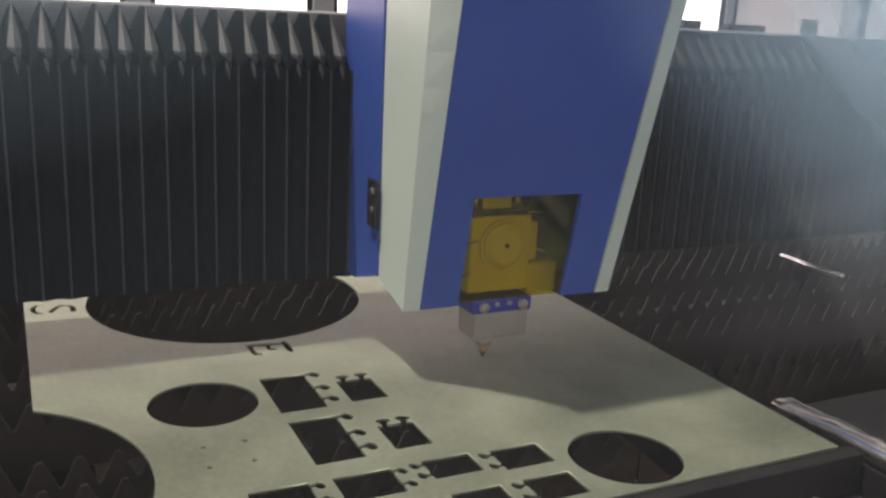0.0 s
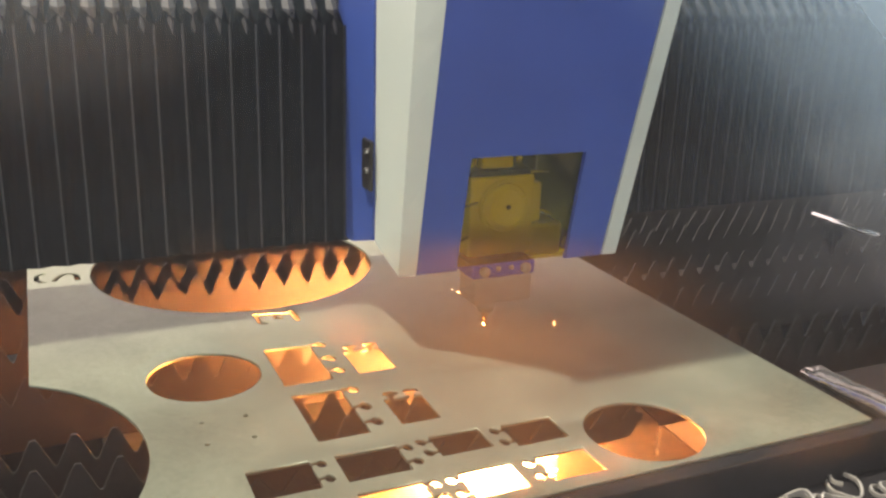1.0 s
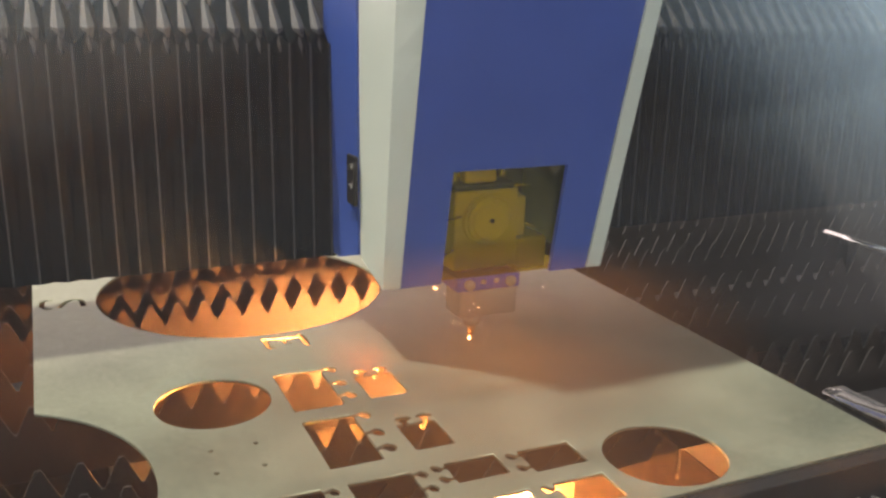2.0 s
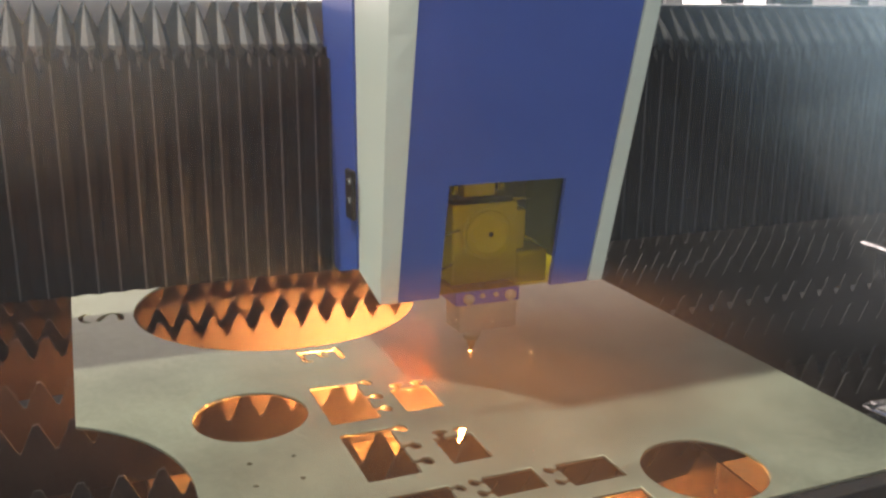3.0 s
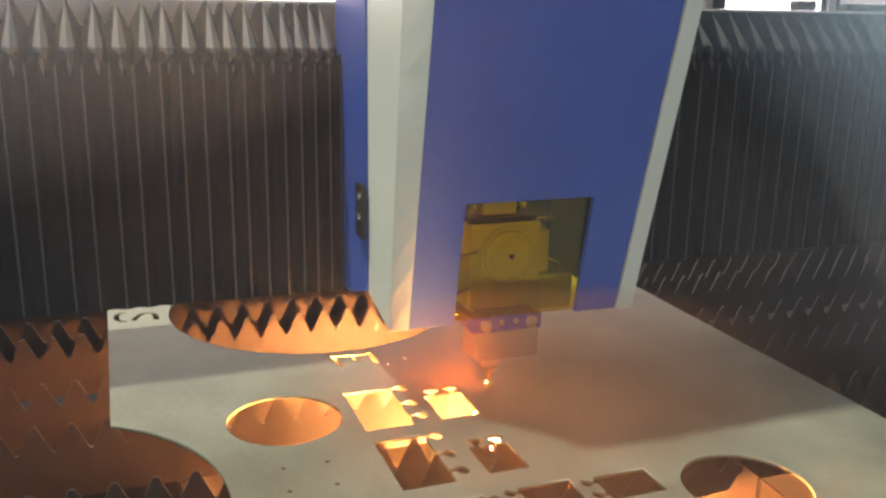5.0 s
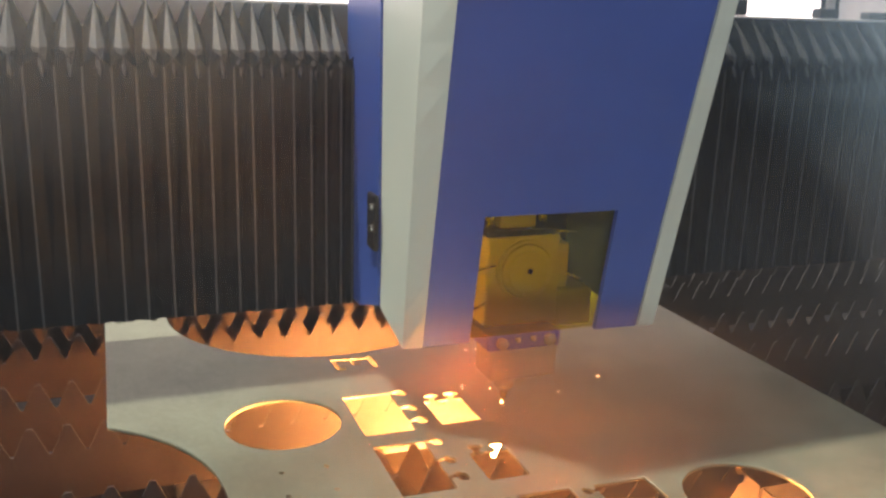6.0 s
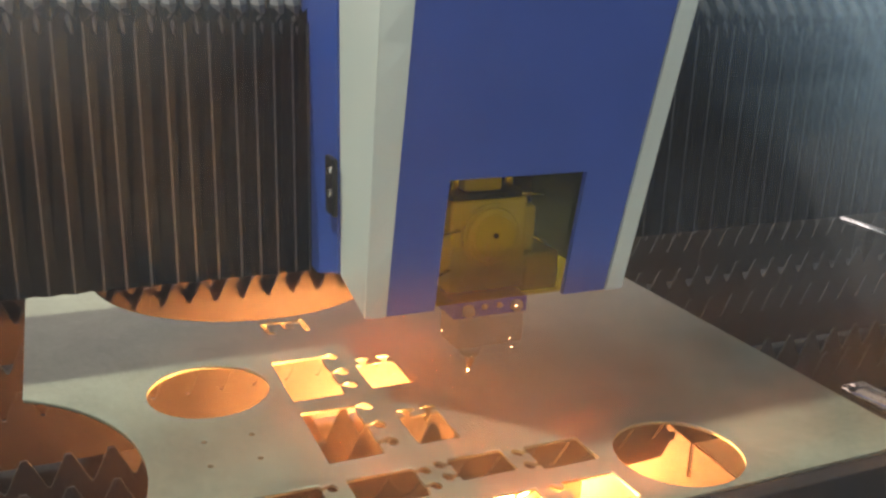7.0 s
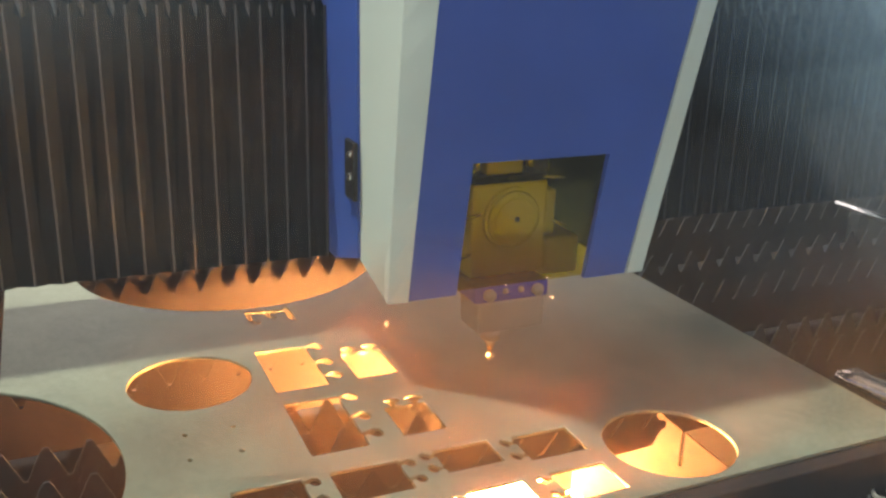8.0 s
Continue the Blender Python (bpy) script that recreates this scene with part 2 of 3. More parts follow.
def slat_mesh():
    bm = bmesh.new()
    top = []
    x = X0 + 0.01
    while x + PITCH < X1:
        top += [(x + 0.002, 0.793 - TOOTH), (x + PITCH / 2 - 0.0035, 0.793), (x + PITCH / 2 + 0.0035, 0.793), (x + PITCH - 0.002, 0.793 - TOOTH)]
        x += PITCH
    cols = []
    for u, v in top:
        cols.append([bm.verts.new((u, s, w)) for s in (-0.001, 0.001) for w in (v, 0.685)])
    for a, b in zip(cols, cols[1:]):
        bm.faces.new((a[0], b[0], b[1], a[1]))
        bm.faces.new((a[2], a[3], b[3], b[2]))
        bm.faces.new((a[0], a[2], b[2], b[0])).material_index = 1
        bm.faces.new((a[1], b[1], b[3], a[3]))
    bm.faces.new(cols[0][0:2] + cols[0][3:1:-1])
    bm.faces.new(cols[-1][0:2] + cols[-1][3:1:-1])
    return bm


slat = tagged(mesh_object("bed_slat", slat_mesh(), [SLAT, SLAT_EDGE]), "scorched steel support slat with sawtooth upper edge", "slat", "support slats of the bed")
SLAT_ROWS = [-0.068, 0.005, 0.188, 0.338, 0.54, 0.626, 0.80, 0.97, 1.14, 1.31, 1.48]
slat.location = (0, SLAT_ROWS[0], 0)
for k, y in enumerate(SLAT_ROWS[1:]):
    copy_thing(slat, pose(0.006 * math.sin(k * 5.1), y, 0))


# ---- the cut sheet ----
def arc(cx, cy, r, a0=0.0, a1=360.0, n=72):
    full = abs(a1 - a0) >= 360
    return [(cx + r * math.cos(radians(a0 + (a1 - a0) * i / (n if full else n - 1))), cy + r * math.sin(radians(a0 + (a1 - a0) * i / (n if full else n - 1)))) for i in range(n)]


def hook(s=1.0):
    """A curled tab slot outside an edge, from (0, -w) to (0, +w), bulging to +x and curling upward."""
    return [(u * s, v * s) for u, v in ((0, -0.0036), (0.0055, -0.0036), (0.0075, -0.0090), (0.0125, -0.0120), (0.0180, -0.0095), (0.0200, -0.0020), (0.0178, 0.0055), (0.0125, 0.0085), (0.0070, 0.0050), (0, 0.0036))]


def panel(x0, x1, y0, y1, right=(), top=(), left=(), size=1.2):
    """A rectangular cut-out with curled slots along some edges, at fractions of the edge."""
    pts = [(x0, y0), (x1, y0)]
    for f in sorted(right):
        pts += [(x1 + u, y0 + f * (y1 - y0) + v) for u, v in hook(size)]
    pts.append((x1, y1))
    for f in sorted(top, reverse=True):
        pts += [(x0 + f * (x1 - x0) - v, y1 + u * 0.9) for u, v in hook(size)]
    pts.append((x0, y1))
    for f in sorted(left, reverse=True):
        pts += [(x0 - u, y0 + f * (y1 - y0) - v) for u, v in hook(size)]
    return pts


SHEET_Z, THICK = 0.80, 0.005
XL, XR, YF, YB = -0.317, 0.684, -0.324, 0.92
bite = arc(-0.4513, -0.071, 0.2596, -58.8, 58.8, 48)
rim = [(XL, YB), (XL, bite[-1][1])] + bite[::-1] + [(XL, bite[0][1]), (XL, YF), (XR, YF), (XR, YB)]
rim = [p for i, p in enumerate(rim) if p[0] >= XL - 1e-4]
holes = [
    arc(-0.0977, 0.0985, 0.0767), arc(0.3834, -0.2421, 0.0757), arc(0.0395, 0.571, 0.255, n=96),
    panel(-0.004, 0.066, 0.030, 0.158, right=(0.22, 0.55, 0.95)),
    panel(-0.004, 0.064, -0.129, 0.0, right=(0.22, 0.55, 0.95)),
    panel(0.103, 0.160, 0.034, 0.112, top=(0.25, 0.78)),
    panel(0.106, 0.160, -0.124, -0.052, top=(0.25, 0.78)),
    panel(0.003, 0.080, -0.226, -0.166, right=(0.3, 0.84), size=0.92),
    panel(0.122, 0.190, -0.212, -0.163, left=(0.26, 0.78), size=0.92),
    panel(0.217, 0.289, -0.223, -0.168, left=(0.26, 0.78), size=0.92),
    panel(0.122, 0.190, -0.305, -0.250, left=(0.26, 0.78), size=0.92),
    panel(0.220, 0.288, -0.305, -0.250, left=(0.26, 0.78), size=0.92),
    panel(-0.100, -0.026, -0.226, -0.165, right=(0.3, 0.84), size=0.92),
    panel(-0.205, -0.130, -0.290, -0.222, right=(0.3, 0.84), size=0.92),
    panel(-0.100, -0.026, -0.306, -0.250, right=(0.36, 0.84), size=0.92),
    panel(0.003, 0.080, -0.306, -0.250, right=(0.36, 0.84), size=0.92),
]
for x, y in ((-0.1241, -0.0335), (-0.0697, -0.033), (-0.1265, -0.0884), (-0.0715, -0.0895)):
    holes.append(arc(x, y, 0.0040, n=16))


def stroke(pts, w):
    """A bent narrow slot along a line of points."""
    left, right = [], []
    for i, p in enumerate(pts):
        a, b = Vector(pts[max(0, i - 1)]), Vector(pts[min(len(pts) - 1, i + 1)])
        d = (b - a).normalized()
        n = Vector((-d.y, d.x)) * w / 2
        left.append(tuple(Vector(p) + n))
        right.append(tuple(Vector(p) - n))
    return left + right[::-1]


# a comb of three bent legs on one bar, and two hooked slots
holes.append([(0.009, 0.306), (0.012, 0.298), (0.013, 0.275), (0.012, 0.262), (0.016, 0.254), (0.029, 0.253), (0.029, 0.262), (0.021, 0.266),
              (0.021, 0.293), (0.042, 0.290), (0.041, 0.276), (0.044, 0.268), (0.056, 0.265), (0.056, 0.273), (0.049, 0.277), (0.049, 0.289),
              (0.070, 0.287), (0.070, 0.262), (0.073, 0.251), (0.080, 0.252), (0.082, 0.276), (0.080, 0.304), (0.072, 0.306), (0.071, 0.296)])
holes.append(stroke([(-0.285, 0.612), (-0.294, 0.615), (-0.302, 0.606), (-0.303, 0.585), (-0.295, 0.568), (-0.286, 0.566)], 0.009))
holes.append(stroke([(-0.276, 0.567), (-0.270, 0.582), (-0.261, 0.598), (-0.250, 0.604), (-0.240, 0.598), (-0.236, 0.580), (-0.237, 0.562)], 0.010))
sheet_me = extruded_outline("metal_sheet", [rim] + holes, THICK)
sheet_me.materials.append(STEEL_SHEET)
sheet = tagged(new("metal_sheet", sheet_me), "pale bare steel sheet with round and notched cut-outs", "metal sheet")
sheet.location = (0, 0, SHEET_Z - THICK / 2)


# ---- gantry bellows ----
BACK_Y = 0.36


def pleat_mesh():
    """One fold: a stitched outer edge up the front, and beside it a leaf-shaped corner gusset under a roof ridge between deep valleys."""
    bm = bmesh.new()

    def strip(left, right, index):
        left, right = [bm.verts.new(p) for p in left], [bm.verts.new(p) for p in right]
        for i in range(len(left) - 1):
            bm.faces.new((left[i], right[i], right[i + 1], left[i + 1])).material_index = index
    e, w, d = 0.0014, 0.024, 0.0028
    # front: seam and its two flanks
    low, high = (0.21, 0.008), 0.362
    strip([(-e, *low), (-e, 0, 0.008), (-e, 0, high)], [(e, *low), (e, 0, 0.008), (e, 0, high)], 1)
    strip([(-w, 0.21, 0.010), (-w, d, 0.010), (-w, d + 0.006, high + 0.02)], [(-e, *low), (-e, 0, 0.008), (-e, 0, high)], 0)
    strip([(e, *low), (e, 0, 0.008), (e, 0, high)], [(w, 0.21, 0.010), (w, d, 0.010), (w, d + 0.006, high + 0.02)], 0)
    # corner gusset, half a fold to the side, coloured as if lit from above
    c = -0.016
    tip, top = (c + 0.002, -0.001, 0.346), (c, 0.070, 0.449)
    mid_l, mid_r, mid = (c - 0.0100, 0.014, 0.386), (c + 0.0100, 0.014, 0.386), (c, 0.008, 0.384)
    back = (c, 0.130, 0.449)
    gl = [bm.verts.new(p) for p in (tip, mid_l, mid, mid_r, top, back)]
    for f in ((0, 2, 1), (0, 3, 2), (1, 2, 4), (2, 3, 4)):
        bm.faces.new([gl[i] for i in f]).material_index = 2
    for side, k in ((-1, 1), (1, 3)):
        v0, v1, v2, v3 = [bm.verts.new((c + side * x, y, z)) for x, y, z in ((0.020, 0.014, 0.358), (0.022, 0.050, 0.378), (0.023, 0.100, 0.396), (0.023, 0.130, 0.398))]
        for f in ((gl[0], v0, gl[k]), (gl[k], v0, v1), (gl[k], v1, gl[4]), (gl[4], v1, v2), (gl[4], v2, v3, gl[5])):
            bm.faces.new(f).material_index = 0
    return bm


CAR_ROWS = [(0, 0.1543, -0.0343), (0.5, 0.1440, -0.0418), (1, 0.1395, -0.0205), (1.5, 0.1329, 0.0093), (3, 0.0634, 0.0457), (3.5, 0.0344, 0.0348), (4, 0.0187, 0.0252),
            (4.5, 0, 0), (6, 0.001, -0.0815), (6.5, 0.0151, -0.1027), (7, 0.0363, -0.1162), (7.5, 0.0603, -0.1206), (8, 0.0846, -0.1197)]


def build_bellows(name, label):
    return thing(name, (0, BACK_Y, 0.89), label, "bellows")


N_LEFT, N_RIGHT = 36, 40
FOLD = 0.038
left_bellows = build_bellows("gantry_bellows", "dark grey pleated bellows covering the gantry beam")
right_bellows = build_bellows("gantry_bellows", "dark grey pleated bellows covering the gantry beam")
left_pleats, right_pleats = [], []
for store, n, owner in ((left_pleats, N_LEFT, left_bellows), (right_pleats, N_RIGHT, right_bellows)):
    first = part("pleat", pleat_mesh(), [BELLOWS, PIPING, LIT_CORNER], owner)
    store.append(first)
    for i in range(n - 1):
        o = new("pleat", first.data)
        o.parent = owner
        store.append(o)
beam = thing("gantry_beam", (0, 0.40, 0.915), "steel gantry beam inside its bellows", "gantry beam")
part("beam_body", box((-1.35, 0, 0), (1.85, 0.165, 0.345), 0.006), FRAME_DARK, beam)
part("beam_cover", box((-1.35, 0.100, 0.348), (1.85, 0.165, 0.428), 0.004), HALL_WALL, beam, "pale grey beam cover")
for x, w, h in ((0.62, 0.05, 0.035), (0.80, 0.03, 0.030), (1.00, 0.045, 0.018), (1.12, 0.11, 0.014), (1.36, 0.03, 0.034), (-0.62, 0.05, 0.022), (-0.30, 0.035, 0.016)):
    part("switch_box", box((x, 0.104, 0.4285), (x + w, 0.130, 0.4285 + h), 0.003), BLACK, beam, "small dark switch box")

# ---- the carriage with its cutting head ----
CX, CY, CZ = 0.235, 0.20, 0.91
carriage = thing("cutting_carriage", (CX, CY, CZ), "blue and white laser cutting head carriage with yellow window", "cutting head")


def loc(x, y, z):
    return (x - CX, y - CY, z - CZ)


def front_y(z, off=0.0):
    return 0.121 - (z - 0.909) * 0.2 + off


def slanted(x0, x1, z0, z1, o0, o1, bm=None, k0=0.0, k1=0.0):
    """A board parallel to the leaning front, between two depths behind it."""
    bm = bm or bmesh.new()
    c = [bm.verts.new(loc(x + k * (z - 0.909), front_y(z, o), z)) for z in (z0, z1) for o in (o0, o1) for x, k in ((x0, k0), (x1, k1))]
    for q in ((0, 1, 3, 2), (4, 6, 7, 5), (0, 4, 5, 1), (2, 3, 7, 6), (0, 2, 6, 4), (1, 5, 7, 3)):
        bm.faces.new([c[i] for i in q])
    return bm


FLARE = 0.042
# leaning front panel round the window opening
outline = [(0.073, 0.909), (0.1405, 0.909), (0.1405, 1.088), (0.331, 1.088), (0.331, 0.909), (0.396, 0.909), (0.396 + FLARE * 0.581, 1.49), (0.073, 1.49)]
panel_bm = bmesh.new()
near = [panel_bm.verts.new(loc(x, front_y(z, 0.004), z)) for x, z in outline]
far = [panel_bm.verts.new(loc(x, front_y(z, 0.012), z)) for x, z in outline]
panel_bm.faces.new(near)
panel_bm.faces.new(far[::-1])
for i in range(8):
    panel_bm.faces.new((near[i], near[(i + 1) % 8], far[(i + 1) % 8], far[i]))
part("front_panel", panel_bm, BLUE, carriage, "glossy deep blue front panel")
part("window", slanted(0.1400, 0.3315, 0.911, 1.0885, 0.013, 0.016), ACRYLIC, carriage, "yellow tinted acrylic window")
part("edge_strip", slanted(0.397, 0.4222, 0.910, 1.495, 0.0, 0.03, k0=FLARE, k1=FLARE), WHITE, carriage, "white edge strip")
# white side: flat flank and a bevelled facet that meets the panel
flank = [(0.124 - CY, 0.910 - CZ), (front_y(1.495, 0.052) - CY, 1.495 - CZ), (0.231 - CY, 1.495 - CZ), (0.227 - CY, 0.933 - CZ)]
part("side_cover", prism(flank, 0, 0.047 - CX, 0.052 - CX), WHITE, carriage, "white side cover")
fb = bmesh.new()
facet_rows = []
for i in range(13):  # the facet twists gently from a shallow foot to a deep top
    z = 0.910 + 0.585 * i / 12
    back = 0.0025 + 0.0495 * i / 12
    facet_rows.append([fb.verts.new(loc(*p)) for p in ((0.0475, front_y(z, back), z), (0.073, front_y(z), z), (0.073, front_y(z, 0.014), z), (0.0545, front_y(z, back + 0.012), z))])
for p, q in zip(facet_rows, facet_rows[1:]):
    for k in range(4):
        fb.faces.new((p[k], p[(k + 1) % 4], q[(k + 1) % 4], q[k]))
fb.faces.new(facet_rows[0])
fb.faces.new(facet_rows[-1][::-1])
part("corner_facet", fb, WHITE, carriage, "white bevelled corner")
rear = [(0.229 - CY, 0.936 - CZ), (0.233 - CY, 1.495 - CZ), (0.40 - CY, 1.495 - CZ), (0.40 - CY, 0.91 - CZ), (0.36 - CY, 0.905 - CZ), (0.33 - CY, 0.905 - CZ)]
part("side_cover", prism(rear, 0, 0.044 - CX, 0.050 - CX), BLUE, carriage, "deep blue side cover")
part("side_cover", prism([(0.13 - CY, 0.91 - CZ), (front_y(1.495, 0.03) - CY, 1.495 - CZ), (0.40 - CY, 1.495 - CZ), (0.40 - CY, 0.91 - CZ)], 0, 0.414 - CX, 0.419 - CX), BLUE, carriage)
part("top_cover", box(loc(0.047, front_y(1.495), 1.496), loc(0.422, 0.40, 1.501)), BLUE, carriage)
# unseen overhang added so the carriage shadow reaches the sheet's right edge
part("cable_tray", box(loc(0.4235, front_y(1.495), 1.470), loc(0.78, 0.40, 1.501), 0.003), FRAME_DARK, carriage, "dark unseen overhang, added for the shadow it casts")
part("back_plate", box(loc(0.052, 0.375, 0.915), loc(0.413, 0.395, 1.49)), FRAME_DARK, carriage)
hinge = part("latch", box(loc(0.036, 0.224, 1.014), loc(0.0435, 0.262, 1.092), 0.003), BLACK, carriage, "black plastic latch")
part("screw", cyl(loc(0.0385, 0.235, 1.075), loc(0.033, 0.235, 1.075), 0.005), CHROME, hinge)
part("screw", cyl(loc(0.0385, 0.235, 1.045), loc(0.033, 0.235, 1.045), 0.005), CHROME, hinge)

# cutting head behind the window
part("head_body", box(loc(0.178, 0.165, 0.912), loc(0.290, 0.24, 1.040), 0.004), ALU, carriage, "machined alloy cutting head body")
part("head_cover", cyl(loc(0.236, 0.165, 0.992), loc(0.236, 0.158, 0.992), 0.043, n=40), ALU, carriage, "round alloy cover")
part("cover_ring", cyl(loc(0.236, 0.158, 0.992), loc(0.236, 0.1545, 0.992), 0.039, 0.036, 40), ALU, carriage, "turned alloy ring", True)
part("cover_disc", cyl(loc(0.236, 0.1545, 0.992), loc(0.236, 0.1525, 0.992), 0.030, 0.029, 40), ALU, carriage)
for k in range(6):
    bx, bz = 0.236 + 0.034 * math.cos(k * 1.047 + 0.4), 0.992 + 0.034 * math.sin(k * 1.047 + 0.4)
    part("bolt", cyl(loc(bx, 0.1545, bz), loc(bx, 0.1525, bz), 0.0024, n=10), ALU, carriage)
part("side_block", box(loc(0.2905, 0.180, 0.957), loc(0.312, 0.24, 1.022), 0.003), ALU, carriage, "stepped alloy side block")
part("screw", cyl(loc(0.238, 0.1525, 0.993), loc(0.238, 0.151, 0.993), 0.004), BLACK, carriage)
part("clamp", box(loc(0.196, 0.165, 1.052), loc(0.250, 0.22, 1.120), 0.003), ALU, carriage)
part("flange", box(loc(0.176, 0.160, 1.041), loc(0.280, 0.24, 1.051), 0.002), FRAME_DARK, carriage)
for x in (0.184, 0.262):
    part("bolt", cyl(loc(x, 0.170, 1.052), loc(x, 0.170, 1.078), 0.006), CHROME, carriage, "", True)
part("motor_box", box(loc(0.292, 0.172, 0.90), loc(0.350, 0.24, 0.955), 0.006), ALU, carriage)
for p, q in (((0.292, 0.20, 0.985), (0.325, 0.165, 0.972)), ((0.265, 0.168, 1.046), (0.305, 0.150, 1.046)), ((0.145, 0.150, 0.998), (0.190, 0.164, 1.001)), ((0.143, 0.150, 0.942), (0.184, 0.170, 0.947))):
    part("gas_pipe", cyl(loc(*p), loc(*q), 0.0022, n=10), CHROME, carriage, "thin bright gas pipe", True)
part("mount_plate", box(loc(0.176, 0.142, 0.884), loc(0.286, 0.235, 0.9075), 0.003), BLUE_PLATE, carriage, "blue anodised mount plate")
for x in (0.196, 0.268):
    part("bolt", cyl(loc(x, 0.1415, 0.896), loc(x, 0.136, 0.896), 0.0085), GREY_BLOCK, carriage, "", True)
for x in (0.220, 0.243):
    part("bolt", cyl(loc(x, 0.1415, 0.899), loc(x, 0.1385, 0.899), 0.004, n=12), GREY_BLOCK, carriage, "", True)
part("nozzle_block", box(loc(0.184, 0.147, 0.838), loc(0.285, 0.205, 0.8835), 0.004), GREY_BLOCK, carriage, "grey nozzle block")
part("nozzle_ring", cyl(loc(0.213, 0.165, 0.822), loc(0.213, 0.165, 0.8375), 0.013, 0.017, 28), GREY_BLOCK, carriage, "", True)
part("nozzle", cyl(loc(0.213, 0.165, 0.803), loc(0.213, 0.165, 0.8215), 0.003, 0.009, 24), BRASS, carriage, "copper nozzle tip", True)

# ---- steel tube beside the sheet ----
tube = thing("steel_tube", (0.738, -0.168, 0.7745), "bright dented steel tube lying on the slats", "tube")
tb = bmesh.new()
rings = []
for i in range(26):
    u = i / 25
    flat = 0.42 + 0.58 * min(1, u * 5) + 0.06 * math.sin(i * 1.9)
    ring = []
    for j in range(20):
        a = 2 * math.pi * j / 20
        w = 0.0185 * (1.25 - 0.25 * min(1, u * 5))
        ring.append(tb.verts.new((w * math.cos(a) - 0.004 * u, -0.62 * u, 0.0175 + 0.0165 * flat * math.sin(a) + 0.0012 * math.sin(i * 2.3 + j))))
    rings.append(ring)
for p, q in zip(rings, rings[1:]):
    for j in range(20):
        tb.faces.new((p[j], p[(j + 1) % 20], q[(j + 1) % 20], q[j]))
inner = [tb.verts.new((v.co.x * 0.82, 0.0005, 0.0175 + (v.co.z - 0.0175) * 0.7)) for v in rings[0]]
deep = [tb.verts.new((v.co.x * 0.80, -0.05, 0.0175 + (v.co.z - 0.0175) * 0.7)) for v in rings[0]]
for j in range(20):
    k = (j + 1) % 20
    tb.faces.new((rings[0][j], inner[j], inner[k], rings[0][k]))
    tb.faces.new((inner[j], deep[j], deep[k], inner[k]))
tb.faces.new(deep)
tb.faces.new(rings[-1])
part("tube_wall", tb, CHROME, tube, "", True)

# ---- burnt short slat and bracket under the front of the sheet ----
short = bmesh.new()
prof = [(X0 + 0.01, 0.742)]
x = X0 + 0.01
while x < 0.40:
    prof += [(x + 0.004, 0.765), (x + PITCH / 2, 0.790), (x + PITCH - 0.004, 0.765)]
    x += PITCH
prof += [(0.440, 0.776), (0.422, 0.744), (0.30, 0.738), (0.12, 0.744), (-0.1, 0.738)]
prism(prof, 1, -0.166, -0.163, bm=short)
tagged(mesh_object("bed_slat", short, SLAT), "burnt shortened steel support slat", "slat", "support slats of the bed")
# upright lug plate beside the hole, turned towards the cut, with a burnt slit
gus = bmesh.new()
for prof in ([(-0.02, 0.56), (0.135, 0.56), (0.137, 0.742), (0.104, 0.757), (0.098, 0.750), (0.086, 0.722), (0.020, 0.688), (-0.02, 0.680)],
             [(0.142, 0.56), (0.300, 0.56), (0.300, 0.690), (0.200, 0.716), (0.142, 0.740)],
             [(0.1352, 0.56), (0.1418, 0.56), (0.1418, 0.692), (0.1352, 0.690)]):
    prism(prof, 1, -0.0015, 0.0015, bm=gus)
lug = part("gusset", gus, GUSSET, bed, "scorched steel lug plate with a burnt slit")
lug.matrix_basis = pose(0.424, -0.024, 0, 0, 0, -63.4)
part("cross_beam", box((X0 + 0.004, -0.50, 0.60), (0.712, -0.335, 0.735), 0.004), FRAME_DARK, bed, "dark steel cross beam")
# added to cover the lit bed below the sheet's front edge
part("lip", box((X0 + 0.004, -0.345, 0.7355), (0.712, -0.319, 0.7945), 0.002), FRAME_DARK, bed, "dark upright lip added to hide the glow under the sheet")

# ---- curled offcuts on the front beam ----
OFFCUT = material("bright_offcut", (0.62, 0.61, 0.55), 0.35, 0.5, 0.3, 40, 200, 0.2)
for i, (x, y, turn, r, loops, tilt) in enumerate(((0.515, -0.372, 10, 0.030, 1.6, 6), (0.560, -0.385, -40, 0.024, 2.1, -8), (0.605, -0.368, 65, 0.034, 1.4, 5), (0.648, -0.392, -15, 0.026, 1.8, 9), (0.580, -0.428, 120, 0.032, 1.3, -5), (0.640, -0.440, 30, 0.030, 1.7, 4))):
    strip = bmesh.new()
    rows = []
    n = 34
    for j in range(n):
        a = 2 * math.pi * loops * j / (n - 1)
        q = r * (1 - 0.35 * j / n)
        c = Vector((q * math.cos(a) + 0.012 * j / n, 0.62 * q * math.sin(a), 0.0028 + 0.010 * j / n + 0.002 * math.sin(3 * a)))
        side = Vector((math.cos(a), math.sin(a), 0)) * 0.0016
        up = Vector((0, 0, 0.0024))
        rows.append([strip.verts.new(c + k) for k in (-side - up, side - up, side + up, -side + up)])
    for p, q in zip(rows, rows[1:]):
        for k in range(4):
            strip.faces.new((p[k], p[(k + 1) % 4], q[(k + 1) % 4], q[k]))
    strip.faces.new(rows[0])
    strip.faces.new(rows[-1][::-1])
    o = tagged(mesh_object("metal_offcut", strip, OFFCUT), "curled bright strip of cut steel waste", "offcut", "curled offcuts")
    o.matrix_world = pose(x, y, 0.7352, 0, 0, turn)

